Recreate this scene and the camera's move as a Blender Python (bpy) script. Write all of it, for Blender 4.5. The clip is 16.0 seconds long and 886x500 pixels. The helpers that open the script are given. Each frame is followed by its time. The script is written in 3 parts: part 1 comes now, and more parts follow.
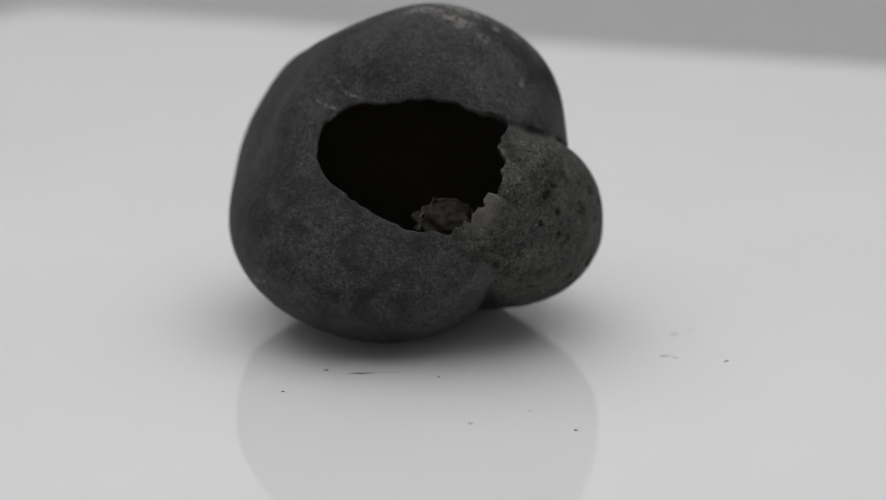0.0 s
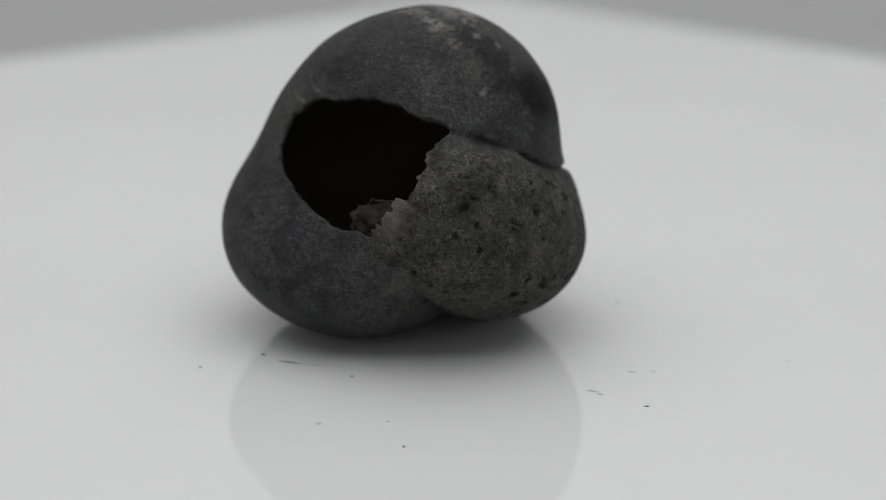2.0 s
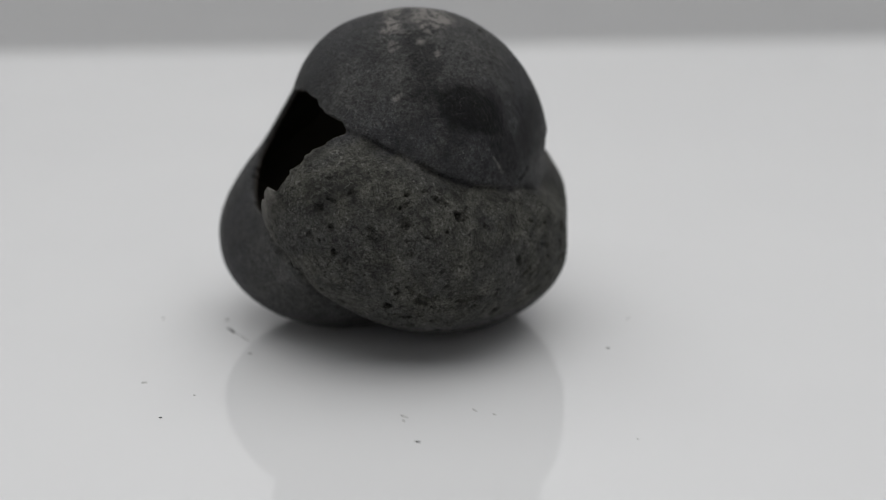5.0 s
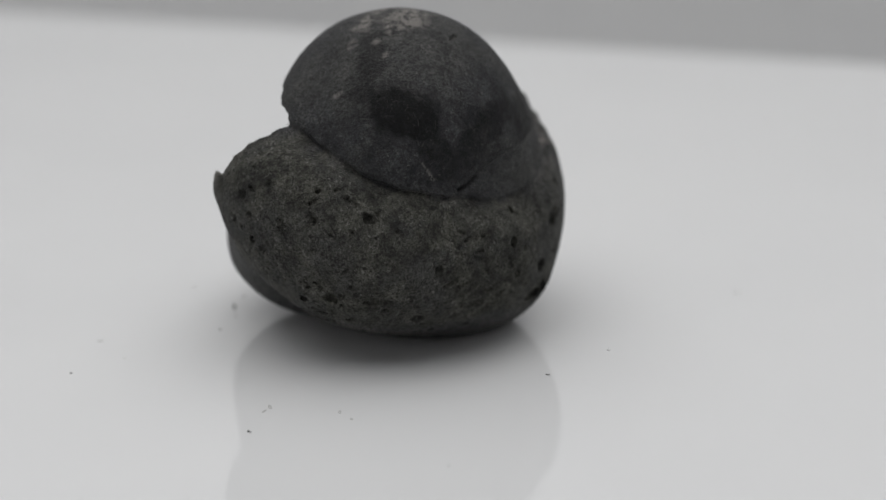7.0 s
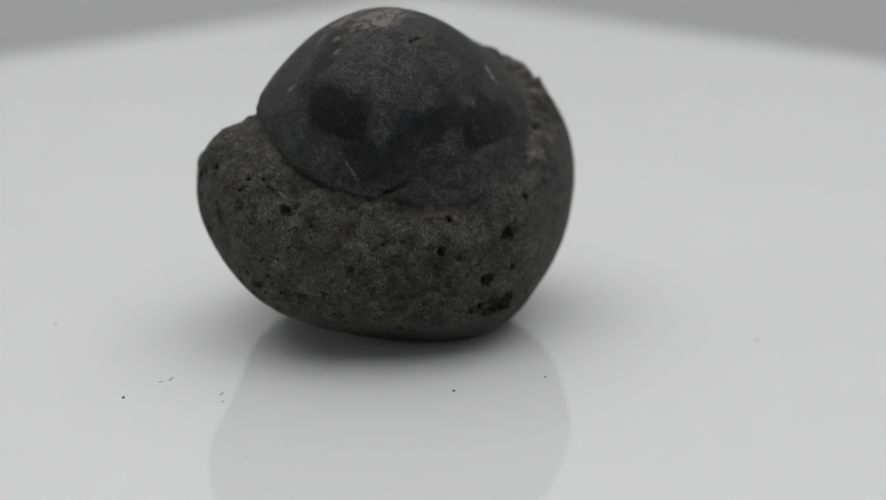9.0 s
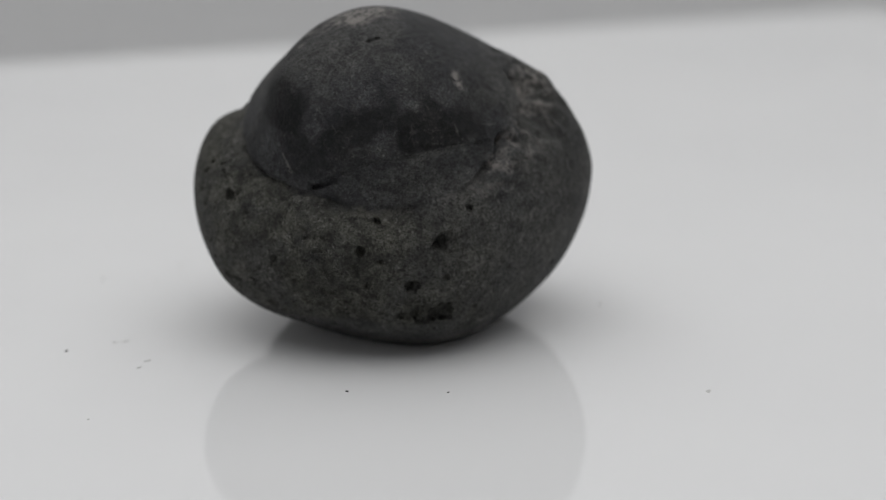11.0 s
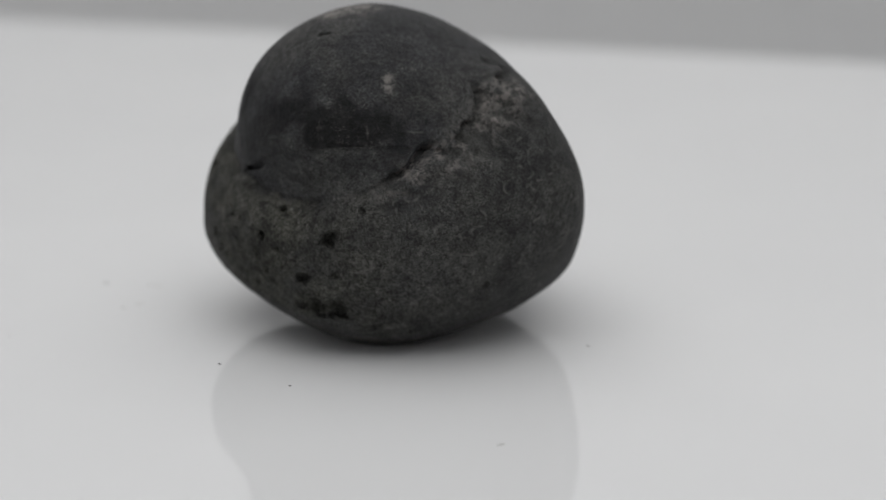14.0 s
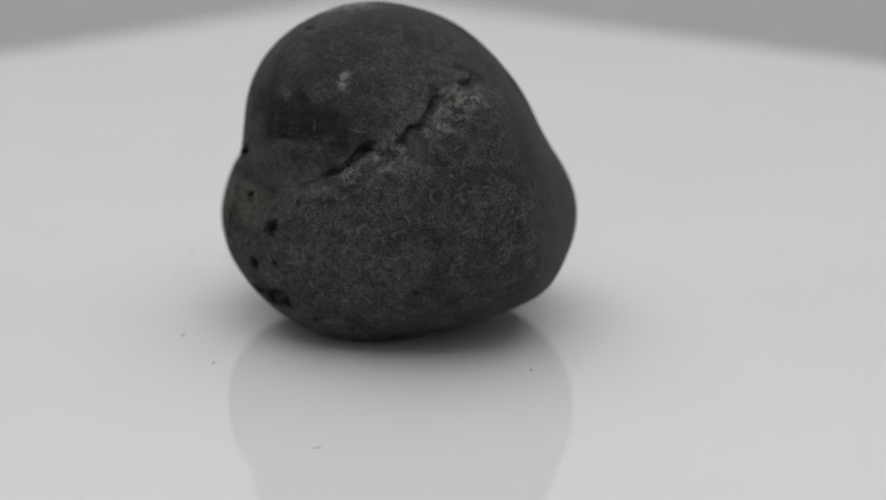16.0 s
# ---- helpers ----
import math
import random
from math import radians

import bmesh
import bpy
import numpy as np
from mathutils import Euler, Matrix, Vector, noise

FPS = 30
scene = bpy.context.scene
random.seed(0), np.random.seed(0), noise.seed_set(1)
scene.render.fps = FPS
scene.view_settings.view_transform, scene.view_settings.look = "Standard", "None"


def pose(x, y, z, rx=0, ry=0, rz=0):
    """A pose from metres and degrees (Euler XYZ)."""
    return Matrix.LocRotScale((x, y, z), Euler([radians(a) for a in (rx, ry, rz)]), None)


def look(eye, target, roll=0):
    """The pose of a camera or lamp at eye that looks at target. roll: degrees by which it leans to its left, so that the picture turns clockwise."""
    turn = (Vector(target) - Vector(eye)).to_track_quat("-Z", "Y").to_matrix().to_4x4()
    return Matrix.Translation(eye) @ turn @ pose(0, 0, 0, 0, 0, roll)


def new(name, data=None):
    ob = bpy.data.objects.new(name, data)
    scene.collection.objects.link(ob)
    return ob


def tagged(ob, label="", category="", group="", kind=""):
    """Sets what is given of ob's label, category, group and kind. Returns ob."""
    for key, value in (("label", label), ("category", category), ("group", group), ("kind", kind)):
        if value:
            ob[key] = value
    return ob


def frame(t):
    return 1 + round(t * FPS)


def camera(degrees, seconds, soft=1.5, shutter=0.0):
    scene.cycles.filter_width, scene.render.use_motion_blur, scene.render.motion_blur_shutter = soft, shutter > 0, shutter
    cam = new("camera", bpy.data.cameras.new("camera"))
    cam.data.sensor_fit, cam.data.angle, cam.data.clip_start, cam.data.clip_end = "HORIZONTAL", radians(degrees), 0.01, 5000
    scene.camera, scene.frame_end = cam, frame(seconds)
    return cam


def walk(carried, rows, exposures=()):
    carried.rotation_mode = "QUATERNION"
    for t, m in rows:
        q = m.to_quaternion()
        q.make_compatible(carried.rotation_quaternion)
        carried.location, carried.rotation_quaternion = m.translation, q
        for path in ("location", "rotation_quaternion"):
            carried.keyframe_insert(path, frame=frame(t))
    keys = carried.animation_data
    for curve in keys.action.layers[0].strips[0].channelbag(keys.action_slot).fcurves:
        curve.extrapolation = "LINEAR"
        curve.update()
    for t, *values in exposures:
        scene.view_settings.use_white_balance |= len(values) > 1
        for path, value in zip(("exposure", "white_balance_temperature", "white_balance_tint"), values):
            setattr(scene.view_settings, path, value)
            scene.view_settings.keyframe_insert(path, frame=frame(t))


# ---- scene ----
cam = camera(27.38, 16.0, soft=1.1)
EYE = Vector((0, -0.337, 0.11204))
PITCH, YAW = radians(16.37), radians(1.322)
AIM = EYE + Vector((math.sin(YAW) * math.cos(PITCH), math.cos(YAW) * math.cos(PITCH), -math.sin(PITCH)))
VIEW = look(EYE, AIM, -0.14)
walk(cam, [(0.0, VIEW), (16.0, VIEW)])
cam.data.dof.use_dof = True
cam.data.dof.focus_distance = 0.310
cam.data.dof.aperture_fstop = 9.5

# ---- light: one wide soft lamp over the table, in a pale studio room ----
world = bpy.data.worlds.new("studio_air")
scene.world = world
world.use_nodes = True
world.node_tree.nodes["Background"].inputs["Color"].default_value = (0.75, 0.78, 0.8, 1)
world.node_tree.nodes["Background"].inputs["Strength"].default_value = 0.05
lamp = bpy.data.lights.new("soft_lamp", "AREA")
lamp.shape, lamp.size, lamp.size_y = "RECTANGLE", 2.6, 2.6
lamp.energy = 28.2
lamp.color = (1.0, 1.0, 1.0)
soft_lamp = new("soft_lamp", lamp)
soft_lamp.matrix_world = look((0.0, 0.15, 1.55), (0.0, 0.15, 0.0))
scene.view_settings.exposure = 0.0

SPIN = -12.409          # degrees per second, seen from above clockwise
UNIT = 0.337            # the shell is drawn in units of the camera's distance
TABLE_Z = -0.036


# ---- materials ----
def material(name):
    m = bpy.data.materials.new(name)
    m.use_nodes = True
    return m, m.node_tree.nodes, m.node_tree.links, m.node_tree.nodes["Principled BSDF"]


def add(nodes, kind, **values):
    n = nodes.new(kind)
    for key, value in values.items():
        n.inputs[key.replace("_", " ")].default_value = value
    return n


def noise_node(nodes, links, coord, scale, detail=4.0, rough=0.55, distortion=0.0):
    n = add(nodes, "ShaderNodeTexNoise", Scale=scale, Detail=detail, Roughness=rough, Distortion=distortion)
    links.new(coord, n.inputs["Vector"])
    return n.outputs["Fac"]


def ramp(nodes, links, value, a, b, lo=0.0, hi=1.0):
    n = nodes.new("ShaderNodeMapRange")
    for i, v in enumerate((a, b, lo, hi)):
        n.inputs[i + 1].default_value = v
    links.new(value, n.inputs[0])
    return n.outputs[0]


def mul(nodes, links, a, b, op="MULTIPLY"):
    n = nodes.new("ShaderNodeMath")
    n.operation = op
    for i, v in enumerate((a, b)):
        if isinstance(v, (int, float)):
            n.inputs[i].default_value = v
        else:
            links.new(v, n.inputs[i])
    n.use_clamp = op == "ADD"
    return n.outputs[0]


def mix(nodes, links, fac, a, b):
    n = nodes.new("ShaderNodeMix")
    n.data_type = "RGBA"
    for slot, v in ((0, fac), (6, a), (7, b)):
        if isinstance(v, tuple):
            n.inputs[slot].default_value = (*v, 1)
        elif isinstance(v, (int, float)):
            n.inputs[slot].default_value = v
        else:
            links.new(v, n.inputs[slot])
    return n.outputs[2]


def attribute(nodes, name):
    n = nodes.new("ShaderNodeAttribute")
    n.attribute_name = name
    return n.outputs["Fac"]


def stone_material():
    m, nodes, links, bsdf = material("fossil_shell")
    co = nodes.new("ShaderNodeTexCoord").outputs["Object"]
    pitted, dust_glint, patch, crust, inner, rim, thread = (
        attribute(nodes, n) for n in ("pitted", "dust_glint", "patch", "crust", "inner", "rim", "thread"))
    big = noise_node(nodes, links, co, 45, 4, 0.6)
    mid = noise_node(nodes, links, co, 210, 6, 0.68, 0.4)
    fine = noise_node(nodes, links, co, 800, 5, 0.7, 0.6)
    speck = noise_node(nodes, links, co, 1050, 3, 0.7, 0.7)
    grit_fac = noise_node(nodes, links, co, 1350, 2, 0.6)
    # blue-black polished wall against brown-grey worn stone
    smooth = mix(nodes, links, ramp(nodes, links, mid, 0.36, 0.66), (0.0125, 0.0129, 0.0142), (0.049, 0.0496, 0.0525))
    worn = mix(nodes, links, ramp(nodes, links, mid, 0.38, 0.62), (0.023, 0.0231, 0.0192), (0.086, 0.0852, 0.0720))
    lean = mul(nodes, links, pitted, ramp(nodes, links, big, 0.35, 0.6, -0.15, 0.3), "ADD")
    col = mix(nodes, links, lean, smooth, worn)
    cloud = noise_node(nodes, links, co, 95, 3, 0.6, 0.3)
    col = mix(nodes, links, mul(nodes, links, ramp(nodes, links, cloud, 0.46, 0.62), 0.55), col, (0.028, 0.0287, 0.030))
    # mineral film in soft clouds
    film = mul(nodes, links, ramp(nodes, links, big, 0.46, 0.66), ramp(nodes, links, fine, 0.38, 0.6))
    col = mix(nodes, links, mul(nodes, links, film, 0.6), col, (0.090, 0.089, 0.085))
    # fine grain
    grain = noise_node(nodes, links, co, 2400, 3, 0.7, 0.5)
    tone = nodes.new("ShaderNodeVectorMath")
    tone.operation = "SCALE"
    links.new(col, tone.inputs[0])
    links.new(ramp(nodes, links, grain, 0.34, 0.66, 0.50, 1.52), tone.inputs["Scale"])
    col = tone.outputs[0]
    # dark glossy patches of old shell
    col = mix(nodes, links, mul(nodes, links, patch, ramp(nodes, links, fine, 0.3, 0.62, 1.0, 0.8)), col, (0.005, 0.005, 0.0055))
    # grain: light grit, and shade of the fine hollows painted in dark
    dark = mul(nodes, links, ramp(nodes, links, speck, 0.47, 0.39), ramp(nodes, links, lean, 0, 1, 0.45, 0.6))
    col = mix(nodes, links, dark, col, (0.006, 0.0058, 0.0052))
    light = mul(nodes, links, ramp(nodes, links, grit_fac, 0.60, 0.68), ramp(nodes, links, mid, 0.42, 0.6, 0.05, 0.9))
    light = mul(nodes, links, light, mul(nodes, links, ramp(nodes, links, lean, 0, 1, 0.3, 0.9), ramp(nodes, links, patch, 0, 1, 1.0, 0.4)))
    col = mix(nodes, links, light, col, (0.17, 0.166, 0.155))
    squeeze = nodes.new("ShaderNodeMapping")
    squeeze.inputs["Scale"].default_value = (1.0, 1.0, 3.6)
    squeeze.inputs["Rotation"].default_value = (0.5, 0.35, 0.0)
    links.new(co, squeeze.inputs["Vector"])
    scuff = mul(nodes, links, ramp(nodes, links, noise_node(nodes, links, squeeze.outputs[0], 420, 3, 0.7, 0.8), 0.56, 0.66),
                ramp(nodes, links, big, 0.40, 0.58, 0.15, 0.8))
    col = mix(nodes, links, mul(nodes, links, scuff, ramp(nodes, links, patch, 0, 0.7, 0.55, 0.08)), col, (0.095, 0.094, 0.089))
    # short threads and scratches
    warp = add(nodes, "ShaderNodeTexNoise", Scale=220.0, Detail=2.0)
    links.new(co, warp.inputs["Vector"])
    shift = nodes.new("ShaderNodeVectorMath")
    shift.operation = "MULTIPLY_ADD"
    links.new(warp.outputs["Color"], shift.inputs[0])
    shift.inputs[1].default_value = (0.006, 0.006, 0.006)
    links.new(co, shift.inputs[2])
    cells = add(nodes, "ShaderNodeTexVoronoi", Scale=300.0)
    cells.feature = "DISTANCE_TO_EDGE"
    links.new(shift.outputs[0], cells.inputs["Vector"])
    line = ramp(nodes, links, cells.outputs["Distance"], 0.010, 0.034, 1.0, 0.0)
    scratch = mul(nodes, links, line, ramp(nodes, links, noise_node(nodes, links, co, 420, 2), 0.55, 0.66))
    col = mix(nodes, links, mul(nodes, links, scratch, ramp(nodes, links, lean, 0, 1, 0.12, 0.4)), col, (0.16, 0.157, 0.147))
    col = mix(nodes, links, mul(nodes, links, thread, ramp(nodes, links, fine, 0.35, 0.55, 0.3, 0.95)), col, (0.15, 0.147, 0.136))
    flecks = mul(nodes, links, ramp(nodes, links, noise_node(nodes, links, co, 1900, 2, 0.6, 1.2), 0.62, 0.70), ramp(nodes, links, mid, 0.45, 0.62, 0.1, 0.85))
    col = mix(nodes, links, mul(nodes, links, flecks, ramp(nodes, links, patch, 0, 0.7, 0.8, 0.15)), col, (0.17, 0.167, 0.155))
    # curled cracks in the worn whorl
    veins = add(nodes, "ShaderNodeTexVoronoi", Scale=520.0)
    veins.feature = "DISTANCE_TO_EDGE"
    links.new(shift.outputs[0], veins.inputs["Vector"])
    crack = mul(nodes, links, ramp(nodes, links, veins.outputs["Distance"], 0.03, 0.085, 1.0, 0.0), ramp(nodes, links, noise_node(nodes, links, co, 330, 2), 0.56, 0.63))
    crack = mul(nodes, links, crack, lean)
    col = mix(nodes, links, mul(nodes, links, crack, 0.5), col, (0.007, 0.0066, 0.006))
    # pinholes on the worn whorl, the shade inside them painted black
    holes = add(nodes, "ShaderNodeTexVoronoi", Scale=640.0)
    links.new(shift.outputs[0], holes.inputs["Vector"])
    split = nodes.new("ShaderNodeSeparateColor")
    links.new(holes.outputs["Color"], split.inputs[0])
    where = nodes.new("ShaderNodeSeparateXYZ")
    links.new(co, where.inputs[0])
    lower = ramp(nodes, links, where.outputs[2], 0.018, 0.034, 1.0, 0.45)
    chosen = mul(nodes, links, ramp(nodes, links, split.outputs[0], 0.925, 0.935), mul(nodes, links, lean, lower))
    pin = mul(nodes, links, ramp(nodes, links, holes.outputs["Distance"], 0.18, 0.26, 1.0, 0.0), chosen)
    col = mix(nodes, links, mul(nodes, links, pin, 0.85), col, (0.006, 0.0055, 0.005))
    # lime dust and painted-in glints at the seam, pale crust on the crown, broken rim
    dusty_glint = mul(nodes, links, dust_glint, mul(nodes, links, ramp(nodes, links, fine, 0.44, 0.56), ramp(nodes, links, mid, 0.36, 0.52)))
    col = mix(nodes, links, dusty_glint, col, (0.19, 0.175, 0.165))
    crusty = mul(nodes, links, crust, mul(nodes, links, ramp(nodes, links, fine, 0.43, 0.54), ramp(nodes, links, mid, 0.32, 0.50)))
    col = mix(nodes, links, crusty, col, (0.22, 0.205, 0.192))
    # pale rim; the lit relief of the lip's fingers is painted in too
    col = mix(nodes, links, mul(nodes, links, rim, ramp(nodes, links, mid, 0.36, 0.58, 0.4, 1.0)), col, (0.185, 0.176, 0.162))
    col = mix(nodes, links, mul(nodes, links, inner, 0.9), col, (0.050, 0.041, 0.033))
    links.new(col, bsdf.inputs["Base Color"])
    gloss = ramp(nodes, links, mid, 0.3, 0.7, 0.5, 0.68)
    gloss = mul(nodes, links, gloss, mul(nodes, links, lean, 0.14), "ADD")
    gloss = mul(nodes, links, gloss, mul(nodes, links, patch, -0.12), "ADD")
    links.new(gloss, bsdf.inputs["Roughness"])
    links.new(ramp(nodes, links, patch, 0, 1, 0.19, 0.10), bsdf.inputs["Specular IOR Level"])
    # relief
    rough_part = ramp(nodes, links, lean, 0, 1, 0.35, 1.0)
    height = mul(nodes, links, mul(nodes, links, fine, rough_part), mul(nodes, links, speck, 0.3), "ADD")
    height = mul(nodes, links, height, mul(nodes, links, grain, 0.25), "ADD")
    bump = add(nodes, "ShaderNodeBump", Strength=0.9, Distance=0.0008)
    links.new(height, bump.inputs["Height"])
    cut = add(nodes, "ShaderNodeBump", Strength=0.6, Distance=0.0003)
    links.new(mul(nodes, links, mul(nodes, links, mul(nodes, links, scratch, 0.4), pin, "SUBTRACT"), crack, "SUBTRACT"), cut.inputs["Height"])
    links.new(bump.outputs[0], cut.inputs["Normal"])
    links.new(cut.outputs[0], bsdf.inputs["Normal"])
    return m


def crust_material():
    m, nodes, links, bsdf = material("brown_crust")
    co = nodes.new("ShaderNodeTexCoord").outputs["Object"]
    mid = noise_node(nodes, links, co, 420, 6, 0.7)
    links.new(mix(nodes, links, ramp(nodes, links, mid, 0.35, 0.68), (0.004, 0.0034, 0.0024), (0.036, 0.031, 0.019)), bsdf.inputs["Base Color"])
    bsdf.inputs["Roughness"].default_value = 0.85
    bump = add(nodes, "ShaderNodeBump", Strength=0.8, Distance=0.0006)
    links.new(mid, bump.inputs["Height"])
    links.new(bump.outputs[0], bsdf.inputs["Normal"])
    return m


def acrylic_material():
    m, nodes, links, bsdf = material("white_acrylic")
    co = nodes.new("ShaderNodeTexCoord").outputs["Object"]
    cloud = noise_node(nodes, links, co, 9, 3)
    grime = noise_node(nodes, links, co, 160, 5, 0.6)
    links.new(mix(nodes, links, ramp(nodes, links, cloud, 0.3, 0.7), (0.735, 0.737, 0.742), (0.765, 0.767, 0.770)), bsdf.inputs["Base Color"])
    links.new(ramp(nodes, links, grime, 0.3, 0.75, 0.02, 0.045), bsdf.inputs["Roughness"])
    bsdf.inputs["IOR"].default_value = 1.52
    return m


def plain_material(name, low, high, rough, scale, relief=0.0):
    m, nodes, links, bsdf = material(name)
    co = nodes.new("ShaderNodeTexCoord").outputs["Object"]
    n = noise_node(nodes, links, co, scale, 5, 0.6)
    links.new(mix(nodes, links, ramp(nodes, links, n, 0.3, 0.7), low, high), bsdf.inputs["Base Color"])
    bsdf.inputs["Roughness"].default_value = rough
    if relief:
        bump = add(nodes, "ShaderNodeBump", Strength=0.4, Distance=relief)
        links.new(n, bump.inputs["Height"])
        links.new(bump.outputs[0], bsdf.inputs["Normal"])
    return m


STONE, CRUST, ACRYLIC = stone_material(), crust_material(), acrylic_material()
PAPER = plain_material("grey_laminate", (0.36, 0.36, 0.365), (0.38, 0.38, 0.38), 0.8, 30, 0.0004)
PLASTER = plain_material("pale_plaster", (0.80, 0.80, 0.805), (0.84, 0.84, 0.84), 0.9, 12, 0.001)
BLACK = plain_material("black_plastic", (0.02, 0.02, 0.02), (0.03, 0.03, 0.03), 0.5, 80)
FLAKE = plain_material("pale_flake", (0.030, 0.027, 0.019), (0.13, 0.120, 0.092), 0.8, 900, 0.0003)
DARK_GRIT = plain_material("dark_grit", (0.015, 0.015, 0.015), (0.04, 0.04, 0.04), 0.8, 3000)
PALE_GRIT = plain_material("pale_grit", (0.42, 0.42, 0.42), (0.55, 0.55, 0.54), 0.8, 3000)


# ---- helpers for meshes ----
def part(name, bm, mat, parent=None, label=""):
    me = bpy.data.meshes.new(name)
    bm.to_mesh(me)
    bm.free()
    me.materials.append(mat)
    ob = new(name, me)
    if parent:
        ob.parent = parent
    return tagged(ob, label)


def slab(bm, w, d, h, z, corner=0.0, steps=6):
    """A plate with rounded corners, its top at z."""
    ring = []
    for cx, cy, a0 in ((1, 1, 0), (-1, 1, 90), (-1, -1, 180), (1, -1, 270)):
        for i in range(steps + 1):
            a = radians(a0 + 90 * i / steps)
            ring.append((cx * (w / 2 - corner) + corner * math.cos(a), cy * (d / 2 - corner) + corner * math.sin(a)))
    b = 0.0006
    layers = []
    for zz, inset in ((z, b), (z - b * 0.3, b * 0.3), (z - b, 0), (z - h + b, 0), (z - h, b)):
        layers.append([bm.verts.new((x * (1 - inset / (w / 2)), y * (1 - inset / (d / 2)), zz)) for x, y in ring])
    n = len(ring)
    for lo, hi in zip(layers[1:], layers[:-1]):
        for i in range(n):
            bm.faces.new((lo[i], lo[(i + 1) % n], hi[(i + 1) % n], hi[i]))
    bm.faces.new(layers[0])
    bm.faces.new(layers[-1][::-1])


def disc(bm, r, z0, z1, n=64, bevel=0.002):
    rows = []
    for rr, z in ((r - bevel, z0), (r, z0 + bevel), (r, z1 - bevel), (r - bevel, z1)):
        rows.append([bm.verts.new((rr * math.cos(2 * math.pi * i / n), rr * math.sin(2 * math.pi * i / n), z)) for i in range(n)])
    for a, b in zip(rows[:-1], rows[1:]):
        for i in range(n):
            bm.faces.new((a[i], a[(i + 1) % n], b[(i + 1) % n], b[i]))
    bm.faces.new(rows[0][::-1])
    bm.faces.new(rows[-1])


# ---- the studio: a grey table in a plain pale room ----
def build_room():
    def box(name, lo, hi, label, category):
        bm = bmesh.new()
        bmesh.ops.create_cube(bm, size=1.0)
        for v in bm.verts:
            v.co = [lo[k] + (v.co[k] + 0.5) * (hi[k] - lo[k]) for k in range(3)]
        return tagged(part(name, bm, PLASTER), label, category, kind="structure")

    f = -0.9
    box("floor", (-2.1, -1.9, f - 0.1), (2.1, 1.9, f), "plain pale floor of the studio room", "floor")
    box("ceiling", (-2.1, -1.9, 1.7), (2.1, 1.9, 1.8), "plain pale ceiling of the studio room", "ceiling")
    box("wall_north", (-2.0, 1.8, f), (2.0, 1.9, 1.7), "plain pale plastered studio wall", "wall")
    box("wall_south", (-2.0, -1.9, f), (2.0, -1.8, 1.7), "plain pale plastered studio wall", "wall")
    box("wall_east", (2.0, -1.9, f), (2.1, 1.9, 1.7), "plain pale plastered studio wall", "wall")
    box("wall_west", (-2.1, -1.9, f), (-2.0, 1.9, 1.7), "plain pale plastered studio wall", "wall")
    table = new("table")
    tagged(table, "large plain matt grey table under the turntable", "table")
    bm = bmesh.new()
    slab(bm, 3.0, 2.6, 0.03, TABLE_Z, 0.01)
    part("tabletop", bm, PAPER, table, "matt grey tabletop")
    for x in (-1.4, 1.4):
        for y in (-1.2, 1.2):
            bm = bmesh.new()
            slab(bm, 0.06, 0.06, TABLE_Z - 0.03 - f, TABLE_Z - 0.03, 0.005)
            leg = part("leg", bm, PLASTER, table)
            leg.location = (x, y, 0)


# ---- the turntable ----
def build_turntable():
    base = new("turntable")
    tagged(base, "square glossy white acrylic turntable, turning slowly on a grey table", "turntable")
    bm = bmesh.new()
    disc(bm, 0.15, TABLE_Z + 0.0005, TABLE_Z + 0.022)
    part("base", bm, BLACK, base, "round black plastic base")
    bm = bmesh.new()
    disc(bm, 0.04, TABLE_Z + 0.0225, -0.0052, 40, 0.001)
    part("hub", bm, BLACK, base, "short black hub")
    bm = bmesh.new()
    slab(bm, 0.60, 0.60, 0.005, 0.0, 0.012)
    bmesh.ops.rotate(bm, verts=bm.verts, cent=(0, 0, 0), matrix=Matrix.Rotation(radians(65.1), 3, "Z"))
    platter = part("platter", bm, ACRYLIC, base, "square glossy white acrylic plate with a few specks")
    return platter


def grit(rng, length, width, height):
    """A flat, ragged crumb or hair lying on the plate."""
    bm = bmesh.new()
    n = 9
    rows = []
    for h, k in ((0.00002, 1.0), (height, 0.55)):
        rows.append([bm.verts.new((length / 2 * k * math.cos(2 * math.pi * i / n) * rng.uniform(0.65, 1.1),
                                   width / 2 * k * math.sin(2 * math.pi * i / n) * rng.uniform(0.6, 1.15), h)) for i in range(n)])
    for i in range(n):
        bm.faces.new((rows[0][i], rows[0][(i + 1) % n], rows[1][(i + 1) % n], rows[1][i]))
    bm.faces.new(rows[1])
    bm.faces.new(rows[0][::-1])
    return bm


